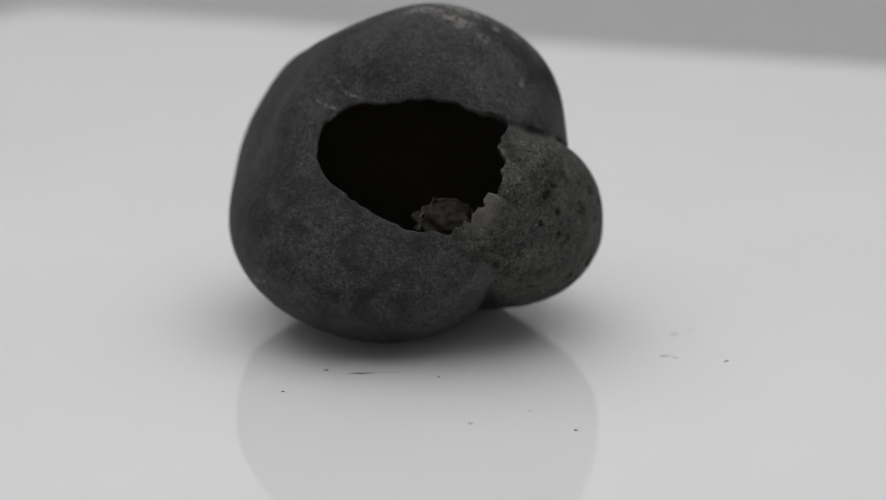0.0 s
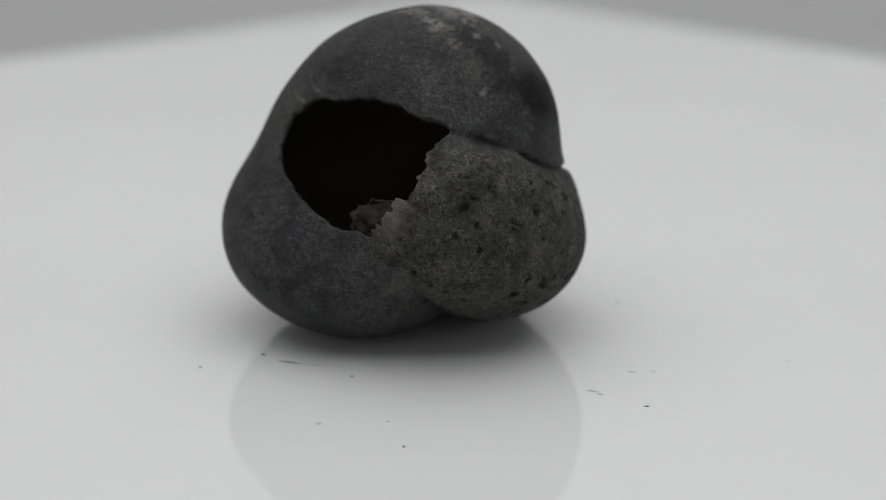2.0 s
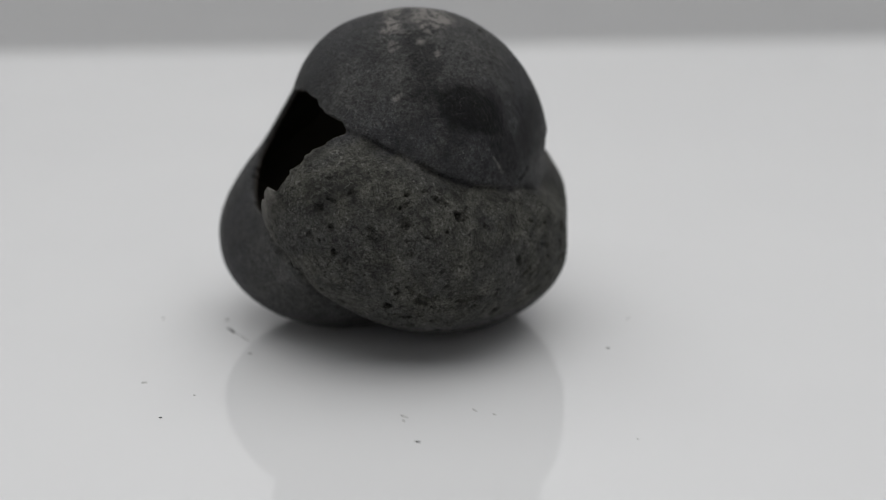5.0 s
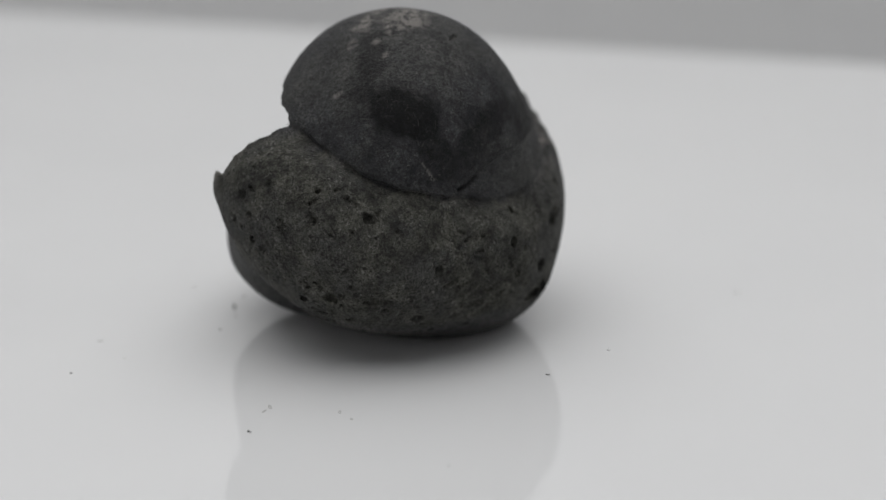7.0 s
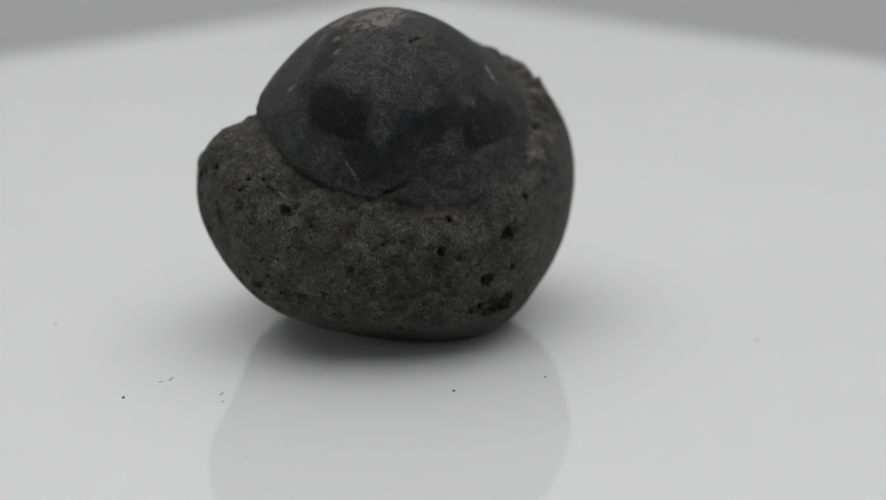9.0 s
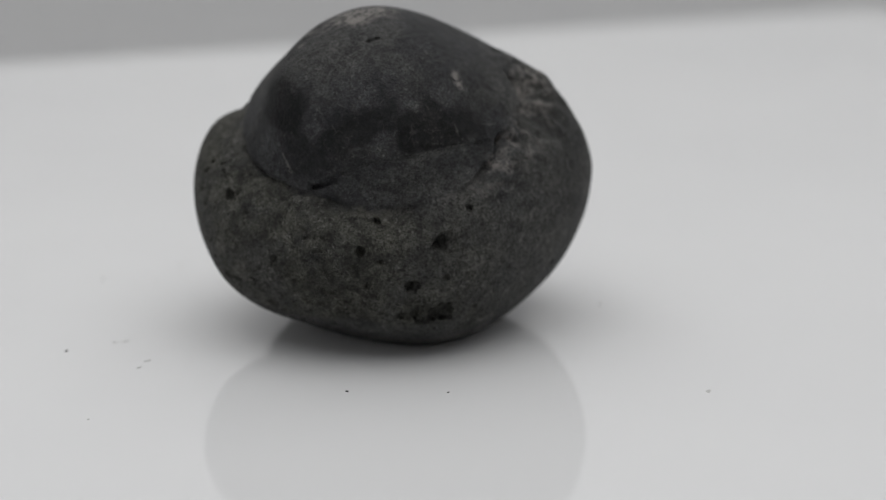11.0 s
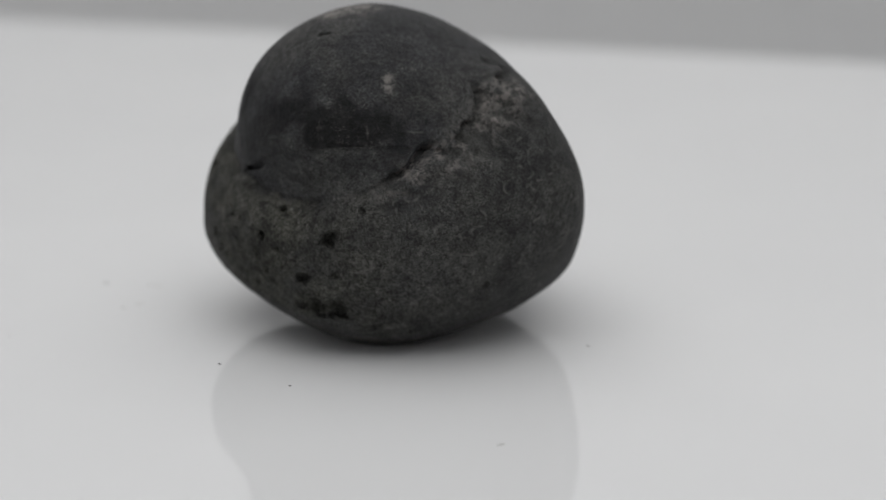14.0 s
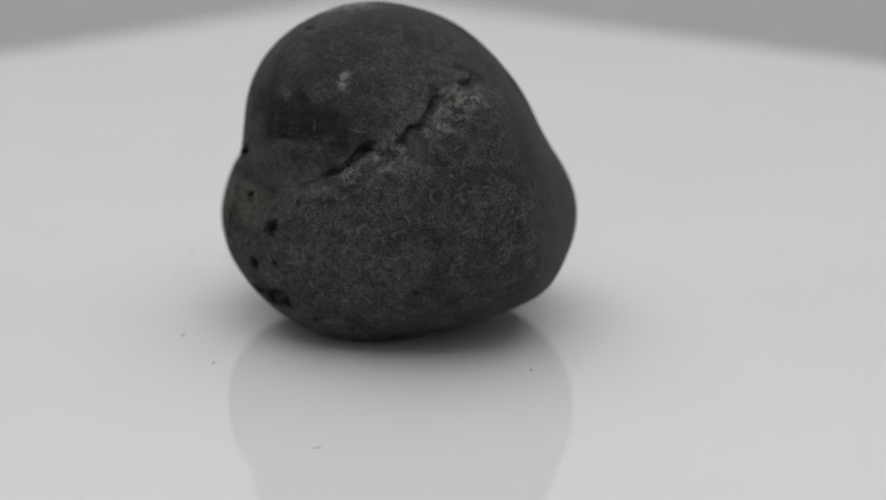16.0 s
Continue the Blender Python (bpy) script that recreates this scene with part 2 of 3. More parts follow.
# x, y, length, width in millimetres, turn in degrees
DARK_SPECKS = [(58.4, -28.6, 0.8, 0.45, 20), (28.0, -60.8, 0.6, 0.5, 0), (-7.6, -33.0, 3.4, 0.35, 4), (-13.8, -31.2, 0.8, 0.5, 30), (6.2, -35.2, 0.5, 0.4, 0),
               (36.0, 23.6, 0.7, 0.5, 50), (-31.8, 23.2, 0.5, 0.4, 0), (-20.9, -41.6, 0.6, 0.4, 0), (24.0, 36.4, 0.45, 0.4, 0)]
PALE_SPECKS = [(47.5, -25.3, 1.8, 0.6, 10), (49.4, -26.3, 1.2, 0.5, -20), (51.0, -13.6, 1.7, 0.5, 0), (54.3, -11.7, 0.8, 0.5, 0),
               (10.9, -57.3, 1.0, 0.9, 40), (-2.5, -32.6, 5.0, 0.25, 3), (21.1, -52.0, 0.6, 0.4, 0),
               (75.0, 2.8, 0.5, 0.4, 0), (-8.0, 67.9, 1.5, 0.6, 30)]


def build_specks(platter):
    rng = random.Random(5)
    for rows, mat in ((DARK_SPECKS, DARK_GRIT), (PALE_SPECKS, PALE_GRIT)):
        for x, y, length, width, turn in rows:
            speck = part("dust_speck", grit(rng, 1.45 * length / 1000, 1.4 * width / 1000, 0.0001), mat, platter)
            speck.matrix_basis = pose(x / 1000, y / 1000, 0, 0, 0, turn)


# ---- the fossil snail shell: rounded swellings, hollowed and broken open ----
# centre, radii, turns in degrees; four of the body whorl, three of the pitted whorl, three of the spire
SWELLINGS = [
    (-0.0540, 0.0152, 0.0895, 0.0251, 0.0625, 0.0490, 75.7, 14.8, 15.1),
    (0.0061, -0.0514, 0.0993, 0.0543, 0.0251, 0.0740, -40.2, -55.2, 15.9),
    (-0.0103, 0.0490, 0.0606, 0.0788, 0.0412, 0.0559, -17.4, 19.6, 1.4),
    (-0.0204, -0.0197, 0.0523, 0.0794, 0.0728, 0.0494, 8.4, -11.0, 106.3),
    (0.0594, -0.0470, 0.0729, 0.0388, 0.0625, 0.0454, -27.5, 24.2, -43.9),
    (0.0469, 0.0174, 0.0363, 0.0281, 0.0696, 0.0445, -33.9, 65.6, 14.1),
    (0.0592, 0.0173, 0.0546, 0.0250, 0.0509, 0.0417, 133.7, 33.5, -1.2),
    (0.0173, 0.0069, 0.1195, 0.0561, 0.0491, 0.0615, 146.9, 60.6, -166.2),
    (0.0152, 0.0047, 0.1036, 0.0468, 0.0741, 0.0838, -108.7, 49.5, -136.7),
    (0.0407, -0.0062, 0.1185, 0.0409, 0.0256, 0.0434, 170.1, -71.5, -159.3)]

# slight swells and hollows of the wall: place, height, reach
SWELLS = [(0.0764, 0.0280, 0.1329, 0.0016, 0.035),
          (0.0828, -0.0666, 0.0431, 0.0022, 0.030),
          (0.0082, 0.0358, 0.1663, 0.0013, 0.030),
          (-0.0772, 0.0701, 0.0560, -0.0015, 0.030),
          (-0.0616, 0.0413, 0.1415, 0.0012, 0.025),
          (-0.0929, 0.0177, 0.0288, 0.0027, 0.026),
          (0.0624, 0.0504, 0.0142, -0.0020, 0.025),
          (-0.0785, 0.0247, 0.1193, 0.0014, 0.030)]

# the seam under the spire climbs round the shell: turn in degrees about the spire, height
SEAM = [(-70, 0.1300), (-62, 0.1270), (-51, 0.1236), (-40, 0.1170), (-33, 0.1143), (-24, 0.1087), (-13, 0.1003), (-7, 0.0978), (2, 0.0950), (13, 0.0922),
        (25, 0.0895), (41, 0.0845), (55, 0.0837), (66, 0.0860), (79, 0.0922), (90, 0.1000), (103, 0.1090), (116, 0.1174), (125, 0.1250), (133, 0.1350), (143, 0.1449), (156, 0.1510)]
# the broken lower edge of the spire's outer layer
CHIP = [(10, 0.0930), (16, 0.0945), (23, 0.0978), (29, 0.1040), (40, 0.1095), (57, 0.1133), (72, 0.1158), (98, 0.1165)]

LATTICE = np.random.RandomState(3).rand(32, 32, 32).astype(np.float32)


def lumps(p, freq, octaves=2):
    """Smooth random relief, about -1 to 1."""
    total, weight = 0, 1.0
    for _ in range(octaves):
        q = p * freq + 7.3
        i = np.floor(q).astype(np.int32)
        f = (q - i).astype(np.float32)
        f = f * f * (3 - 2 * f)
        i0, i1 = i & 31, (i + 1) & 31
        out = 0
        for dx in (0, 1):
            wx = f[:, 0] if dx else 1 - f[:, 0]
            ix = (i1 if dx else i0)[:, 0]
            for dy in (0, 1):
                wy = f[:, 1] if dy else 1 - f[:, 1]
                iy = (i1 if dy else i0)[:, 1]
                for dz in (0, 1):
                    wz = f[:, 2] if dz else 1 - f[:, 2]
                    out = out + wx * wy * wz * LATTICE[ix, iy, (i1 if dz else i0)[:, 2]]
        total = total + weight * (2 * out - 1)
        weight *= 0.5
        freq *= 2.03
    return total


def swelling(p, row):
    m = np.array(Euler([radians(a) for a in row[6:9]]).to_matrix(), dtype=np.float32)
    q = (p - np.array(row[:3], np.float32)) @ m
    r = np.array(row[3:6], np.float32)
    k0 = np.sqrt(((q / r) ** 2).sum(1))
    k1 = np.sqrt(((q / r ** 2) ** 2).sum(1))
    return k0 * (k0 - 1) / np.maximum(k1, 1e-6)


def blend(ds, k):
    m = np.minimum.reduce(ds)
    return m - k * np.log(sum(np.exp(-(d - m) / k) for d in ds))


def groups(p):
    e = [swelling(p, row) for row in SWELLINGS]
    return blend(e[0:4], 0.013), blend(e[4:7], 0.011), blend(e[7:10], 0.011)


def creased(p, A, C):
    """Where the spire meets the rest in a sharp seam: above the pitted whorl and at the back."""
    return np.clip(np.clip((A - C) / 0.006 + 0.5, 0, 1) + np.clip((p[:, 1] - 0.01) * 50, 0, 1), 0, 1)


def span(v, a, b, soft):
    """One between a and b, fading out over soft."""
    return np.clip((v - a) / soft + 0.5, 0, 1) * np.clip((b - v) / soft + 0.5, 0, 1)


def seam_at(p):
    """Turn about the spire in degrees, height over the seam, height over the chipped edge, and where the seam exists."""
    az = np.degrees(np.arctan2(p[:, 1], p[:, 0] - 0.015))
    up = (p[:, 2] - np.interp(az, [r[0] for r in SEAM], [r[1] for r in SEAM])) * 0.8
    chip = p[:, 2] - np.interp(az, [r[0] for r in CHIP], [r[1] for r in CHIP])
    return az, up, chip, span(az, -68, 152, 8)


def joined(p, A, C, D):
    az = np.degrees(np.arctan2(p[:, 1], p[:, 0] - 0.015))
    rear = np.clip((az - 15) / 20, 0, 1) * np.clip((170 - az) / 20, 0, 1)
    low = rear * blend([A, C], 0.0045) + (1 - rear) * blend([A, C], 0.001)
    w = creased(p, A, C) * (1 - 0.8 * span(az, 30, 84, 14))
    return w * blend([low, D], 0.0015) + (1 - w) * blend([low, D], 0.004)


HOLE_C = np.array((0.0102, -0.0757, 0.1119), np.float32)
HOLE_N = np.array((-0.1577, -0.8325, 0.5312), np.float32)
HOLE_U = np.array((0.0989, 0.5219, 0.8473), np.float32)
HOLE_R = np.array((0.9825, -0.1862, 0.0), np.float32)
# outline of the opening: angle in degrees, radius
HOLE_EDGE = [(0, 0.0500), (6, 0.0465), (12, 0.0430), (18, 0.0445), (23, 0.0510), (30, 0.0530), (35, 0.0522), (42, 0.0450), (53, 0.0395), (61, 0.0370), (72, 0.0340),
             (90, 0.0325), (110, 0.0334), (125, 0.0372), (134, 0.0432), (147, 0.0510), (158, 0.0555), (168, 0.0552), (176, 0.0537), (185, 0.0496), (201, 0.0415),
             (220, 0.0362), (234, 0.0335), (258, 0.0340), (278, 0.0362), (292, 0.0385), (307, 0.0435), (319, 0.0458), (330, 0.0470), (338, 0.0485), (346, 0.0460), (352, 0.0485)]


def hole(p):
    """Distance to the edge of the broken opening, and the depth along its axis."""
    q = p - HOLE_C
    u, v, n = q @ HOLE_R + 0.004, q @ HOLE_U + 0.003, q @ HOLE_N
    a = np.arctan2(v, u)
    r = np.interp(np.degrees(a) % 360, [e[0] for e in HOLE_EDGE], [e[1] for e in HOLE_EDGE], period=360)
    lip = np.clip(np.cos(a + 0.1), 0, 1) ** 2
    flat = p - n[:, None] * HOLE_N
    r = r + (0.0008 + 0.0010 * lip) * np.tanh(2.2 * lumps(flat, 170, 2)) + 0.0014 * lip * np.tanh(4 * lumps(np.stack([a * 15, 0 * a, 0 * a], 1), 1.0, 1)) + 0.0006 * lumps(flat, 420, 1)
    fan = np.exp(-((a + 0.42) / 0.38) ** 2)
    fingers = fan * np.clip(0.35 + 2.6 * lumps(np.stack([a * 4.6, 0 * a, 8 * np.hypot(u, v)], 1), 1.7, 2), 0, 1)
    return np.hypot(u, v) - r, n, fingers, lip


# the larger pits: place and radius
PITS = [(0.1022, -0.0526, 0.0863, 0.0028), (0.0939, -0.0656, 0.0958, 0.0022), (0.0747, -0.0821, 0.1071, 0.0018), (0.0759, -0.0877, 0.0942, 0.0018),
        (0.0871, -0.0782, 0.0666, 0.0024), (0.1057, -0.0226, 0.0869, 0.0026), (0.0480, 0.0785, 0.0690, 0.0036), (0.0810, 0.0535, 0.0658, 0.0022),
        (0.0970, -0.0565, 0.0442, 0.0022), (0.1013, -0.0425, 0.0439, 0.0026), (0.0540, 0.0705, 0.0297, 0.0056), (0.0485, 0.0730, 0.0285, 0.0044), (0.0432, 0.0750, 0.0300, 0.0052),
        (0.0620, -0.0640, 0.1245, 0.0022), (0.1041, -0.0179, 0.0890, 0.0015), (0.0748, -0.0876, 0.0932, 0.0020),
        (0.0986, -0.0503, 0.0952, 0.0014), (0.1083, -0.0322, 0.0803, 0.0014), (0.0841, -0.0738, 0.1007, 0.0015), (0.0806, -0.0840, 0.0835, 0.0015)]
REAR_PITS = [(0.0605, 0.0707, 0.0466, 0.0030), (0.0685, 0.0530, 0.0790, 0.0018), (0.0300, 0.0824, 0.0848, 0.0018), (0.1057, 0.0130, 0.0582, 0.0018), (0.0985, 0.0022, 0.0303, 0.0026),
             (0.0452, 0.0807, 0.0504, 0.0016), (0.0802, 0.0565, 0.0477, 0.0014), (0.0896, -0.0563, 0.0411, 0.0020), (0.0809, -0.0822, 0.0707, 0.0016), (0.0712, -0.0912, 0.0795, 0.0016),
             (0.0440, 0.0815, 0.0725, 0.0020), (-0.0352, 0.0838, 0.0421, 0.0018)]
# cracks and slits: start, end, radius
SLITS = [(0.0632, 0.0653, 0.0298, 0.0530, 0.0703, 0.0300, 0.0036), (0.1079, -0.0259, 0.0425, 0.1096, -0.0129, 0.0435, 0.0011), (0.0938, 0.0265, 0.0352, 0.0902, 0.0352, 0.0359, 0.0014),
         (0.1099, -0.0214, 0.0454, 0.1092, -0.0115, 0.0429, 0.0011), (0.1119, -0.0186, 0.0650, 0.1117, -0.0098, 0.0622, 0.0009), (0.0589, -0.0638, 0.1266, 0.0637, -0.0602, 0.1228, 0.0014),
         (0.0518, -0.0646, 0.1317, 0.0562, -0.0650, 0.1279, 0.0017), (0.0304, -0.0955, 0.0683, 0.0452, -0.0946, 0.0615, 0.0013), (0.0452, -0.0946, 0.0615, 0.0555, -0.0843, 0.0494, 0.0012),
         (0.0349, -0.0975, 0.0695, 0.0467, -0.0962, 0.0646, 0.0022), (0.0865, 0.0219, 0.0958, 0.0797, 0.0332, 0.1000, 0.0018), (0.0464, 0.0243, 0.1678, 0.0416, 0.0263, 0.1690, 0.0012)]


def small_pits():
    """Worm-like slits and pinholes over the pitted whorl: start, direction, half length, radius."""
    rng = random.Random(11)
    out = [(Vector(p[:3]), Vector((0, 0, 1)), 0.0, p[3] * 1.3) for p in PITS + REAR_PITS]
    for x, y, z, u, v, w, r in SLITS:
        m = ((u - x) / 2, (v - y) / 2, (w - z) / 2)
        out.append((Vector((x + m[0], y + m[1], z + m[2])), Vector(m).normalized(), math.sqrt(m[0] ** 2 + m[1] ** 2 + m[2] ** 2), r))
    tries = 0
    spots = []
    while len(spots) < 620 and tries < 6000:
        tries += 1
        a = radians(rng.uniform(-72, 112))
        spots.append((a, rng.uniform(0.012, 0.105)))
    p = np.array([(0.03 + 0.14 * math.cos(a), 0.14 * math.sin(a), z) for a, z in spots], np.float32)
    way = np.array([(-math.cos(a), -math.sin(a), 0) for a, z in spots], np.float32)
    for _ in range(40):
        A, C, D = groups(p)
        d = joined(p, A, C, D)
        p = p + way * (d * 0.8)[:, None]
    A, C, D = groups(p)
    for (a, z), q, aa, cc, dd in zip(spots, p, A, C, D):
        if dd < 0.004 or cc > aa + 0.012 * rng.random():
            continue
        if rng.random() < (0.9 if z > 0.055 else 0.35):
            continue
        along = Vector((-math.sin(a), math.cos(a), rng.uniform(-0.9, 0.9))).normalized()
        slit = rng.random() < 0.55
        out.append((Vector(q), along, rng.uniform(0.0012, 0.0042) if slit else 0.0003,
                    rng.uniform(0.0008, 0.0012) if slit else rng.uniform(0.0009, 0.0018)))
    return out


def shell_field(p, pits=()):
    A, C, D = groups(p)
    outer = joined(p, A, C, D)
    outer = outer + 0.0004 * lumps(p, 38, 2)
    for x, y, z, high, reach in SWELLS:
        outer = outer - high * np.exp(-((p - np.array((x, y, z), np.float32)) ** 2).sum(1) / reach ** 2)
    az, up, chip, there = seam_at(p)
    # the shoulder below the seam and the hollow band above it, where the outer layer has come off
    bare = span(az, 28, 84, 14)
    outer = outer - 0.0018 * bare * np.exp(-((up + 0.0105) / 0.008) ** 2) + 0.0020 * bare * np.exp(-((up - 0.008) / 0.007) ** 2)
    outer = outer - 0.0013 * span(az, 14, 96, 6) * np.clip(chip / 0.0012 + 0.5 + 0.8 * lumps(p, 130, 2), 0, 1) * np.exp(-np.maximum(chip, 0) / 0.02)
    # grooves along the seams, deep and ragged behind the spire
    ragged = np.clip((az - 84) / 16, 0, 1)
    sway = up + (0.0006 + 0.0034 * ragged) * lumps(p, 95, 2)
    deep = (0.0030 + 0.0026 * ragged - 0.0009 * bare) * np.clip(0.75 + (0.5 + 0.5 * ragged) * lumps(p, 80, 1), 0, 2)
    outer = outer + there * deep * np.exp(-(sway / (0.0016 + 0.0010 * ragged)) ** 2)
    front = np.clip((-0.02 - p[:, 1]) * 60, 0, 1) * np.clip((0.118 - p[:, 2]) * 120, 0, 1)
    outer = outer + 0.0024 * front * np.exp(-((A - C) / 0.0018) ** 2) * (0.75 + 0.8 * lumps(p, 110, 2))
    outer = outer - 0.0014 * front * np.clip((A - C) / 0.003, 0, 1) * np.exp(-np.maximum(A - C, 0) / 0.012)
    # folds that gather at the upper seam behind the spire
    back = ragged * span(az, 80, 150, 8) * (up < 0.001)
    run = p @ np.array((0.51, 0.56, -0.65), np.float32)
    fold = np.sin(run / 0.0021 + 4.0 * lumps(p, 50, 2)) * (0.4 + 0.9 * lumps(p, 40, 1))
    outer = outer + back * np.exp(-(up / 0.011) ** 2) * (0.0024 * fold + 0.0020 * lumps(p, 150, 2))
    near = np.nonzero(np.abs(p - HOLE_C - np.array((0, 0.03, -0.01), np.float32)).max(1) < 0.085)[0]
    edge, depth, fingers, lip = (np.full(len(p), v, np.float32) for v in (1.0, -1.0, 0.0, 0.0))
    if len(near):
        edge[near], depth[near], fingers[near], lip[near] = hole(p[near])
    # the crumpled lip of the opening
    outer = outer - 0.0036 * (fingers - 0.35 * lip) * np.exp(-((edge - 0.003) / 0.0065) ** 2) * (depth > -0.03)
    room = np.maximum(outer + 0.0036 + 0.006 * lip + 0.001 * lumps(p, 60, 1),
                      swelling(p, (0.000, -0.030, 0.092, 0.074, 0.066, 0.056, 0, 0, 0)))
    gap = np.maximum(edge, -depth - 0.03)
    d = np.maximum(np.maximum(outer, -np.minimum(room, gap)), -p[:, 2])
    if len(pits):
        lo, hi = p.min(0) - 0.008, p.max(0) + 0.008
        pits = [q for q in pits if all(lo[k] < q[0][k] < hi[k] for k in range(3))]
    for c, along, half, r in pits:
        c, along = np.array(c, np.float32), np.array(along, np.float32)
        reach = half + r + 0.003
        near = np.nonzero((np.abs(p - c) < reach).all(1))[0]
        if len(near) == 0:
            continue
        q = p[near] - c
        s = np.clip(q @ along, -half, half)
        dist = np.sqrt(((q - s[:, None] * along) ** 2).sum(1)) - r * (1 + 0.35 * lumps(p[near], 500, 1))
        d[near] = np.maximum(d[near], -dist)
    return d


def surface(field, coarse, lo, hi, step):
    """Turns a distance field into a mesh of even small quads."""
    lo = np.array(lo, np.float32)
    block = 4
    nb = [int(math.ceil((b - a) / (step * block))) for a, b in zip(lo, hi)]
    n = [k * block for k in nb]
    centres = np.stack(np.meshgrid(*[np.arange(k, dtype=np.float32) for k in nb], indexing="ij"), -1).reshape(-1, 3)
    cd = coarse(lo + (centres * block + (block - 1) / 2) * step)
    value = np.where(cd > 0, 1.0, -1.0).astype(np.float32).reshape(nb)
    for axis in range(3):
        value = np.repeat(value, block, axis)
    live = np.nonzero(np.abs(cd) < step * block * 1.4 + 0.0015)[0]
    off = np.stack(np.meshgrid(*[np.arange(block)] * 3, indexing="ij"), -1).reshape(-1, 3)
    idx = (centres[live].astype(np.int32)[:, None, :] * block + off[None]).reshape(-1, 3)
    for i in range(0, len(idx), 60000):
        k = idx[i:i + 60000]
        value[k[:, 0], k[:, 1], k[:, 2]] = field(lo + k.astype(np.float32) * step)
    inside = value < 0
    count = sum(inside[a:n[0] - 1 + a, b:n[1] - 1 + b, c:n[2] - 1 + c].astype(np.int8) for a in (0, 1) for b in (0, 1) for c in (0, 1))
    cells = np.argwhere((count > 0) & (count < 8))
    number = np.full(count.shape, -1, np.int32)
    number[cells[:, 0], cells[:, 1], cells[:, 2]] = np.arange(len(cells))
    corner = [(a, b, c) for a in (0, 1) for b in (0, 1) for c in (0, 1)]
    total, hits = np.zeros((len(cells), 3), np.float32), np.zeros(len(cells), np.float32)
    for a in corner:
        for axis in range(3):
            if a[axis]:
                continue
            b = tuple(1 if k == axis else a[k] for k in range(3))
            va = value[cells[:, 0] + a[0], cells[:, 1] + a[1], cells[:, 2] + a[2]]
            vb = value[cells[:, 0] + b[0], cells[:, 1] + b[1], cells[:, 2] + b[2]]
            cross = (va < 0) != (vb < 0)
            t = np.where(cross, va / np.where(cross, va - vb, 1), 0)
            point = np.array(a, np.float32)[None] + t[:, None] * np.eye(3, dtype=np.float32)[axis][None]
            total += np.where(cross[:, None], point, 0)
            hits += cross
    verts = lo + (cells + total / hits[:, None]) * step
    faces = []
    for axis in range(3):
        u, v = (axis + 1) % 3, (axis + 2) % 3
        a = np.take(inside, range(0, n[axis] - 1), axis)
        b = np.take(inside, range(1, n[axis]), axis)
        e = np.argwhere(a != b)
        e = e[(e[:, u] > 0) & (e[:, v] > 0) & (e[:, u] < n[u] - 1) & (e[:, v] < n[v] - 1)]
        quad = []
        for du, dv in ((-1, -1), (0, -1), (0, 0), (-1, 0)):
            k = e.copy()
            k[:, u] += du
            k[:, v] += dv
            quad.append(number[k[:, 0], k[:, 1], k[:, 2]])
        quad = np.stack(quad, 1)
        flip = ~a[e[:, 0], e[:, 1], e[:, 2]]
        quad[flip] = quad[flip][:, ::-1]
        faces.append(quad)
    faces = np.concatenate(faces)
    return verts, faces[(faces >= 0).all(1)]


# marks on the shell: start, end, radius (dark old shell and pale crust on the spire, scars on the body)
PATCHES = [(0.0826, -0.0098, 0.1414, 0.0871, 0.0069, 0.1334, 0.0105, 1),
           (0.0889, 0.0076, 0.1270, 0.0896, 0.0133, 0.1112, 0.0085, 0.7),
           (0.0471, -0.0160, 0.1708, 0.0718, -0.0232, 0.1474, 0.0085, 0.6),
           (0.0795, 0.0344, 0.1181, 0.0613, 0.0510, 0.1325, 0.009, 0.75),
           (0.0847, 0.0269, 0.1082, 0.0727, 0.0458, 0.1130, 0.008, 0.5),
           (0.0535, 0.0607, 0.1214, 0.0284, 0.0694, 0.1216, 0.0072, 0.95),
           (0.0378, 0.0624, 0.1340, 0.0297, 0.0672, 0.1267, 0.007, 0.8),
           (0.0499, 0.0604, 0.1282, 0.0185, 0.0680, 0.1281, 0.0075, 0.85),
           (0.0116, 0.0699, 0.1245, 0.0088, 0.0703, 0.1232, 0.0055, 0.6),
           (-0.0338, -0.0104, 0.1637, -0.0230, -0.0170, 0.1685, 0.0035, 0.9),
           (-0.0200, -0.0180, 0.1693, -0.0105, -0.0131, 0.1745, 0.0025, 0.9)]
CRUSTS = [(0.0438, -0.0289, 0.167, 0.0445, -0.0289, 0.166, 0.0050), (0.0512, -0.0139, 0.1689, 0.0515, -0.0150, 0.1680, 0.0050),
          (0.0370, -0.0080, 0.175, 0.0250, 0.0050, 0.177, 0.0150), (0.0300, -0.0180, 0.176, 0.0100, -0.0120, 0.179, 0.0100),
          (0.0136, 0.0551, 0.149, 0.0136, 0.0560, 0.144, 0.0040)]
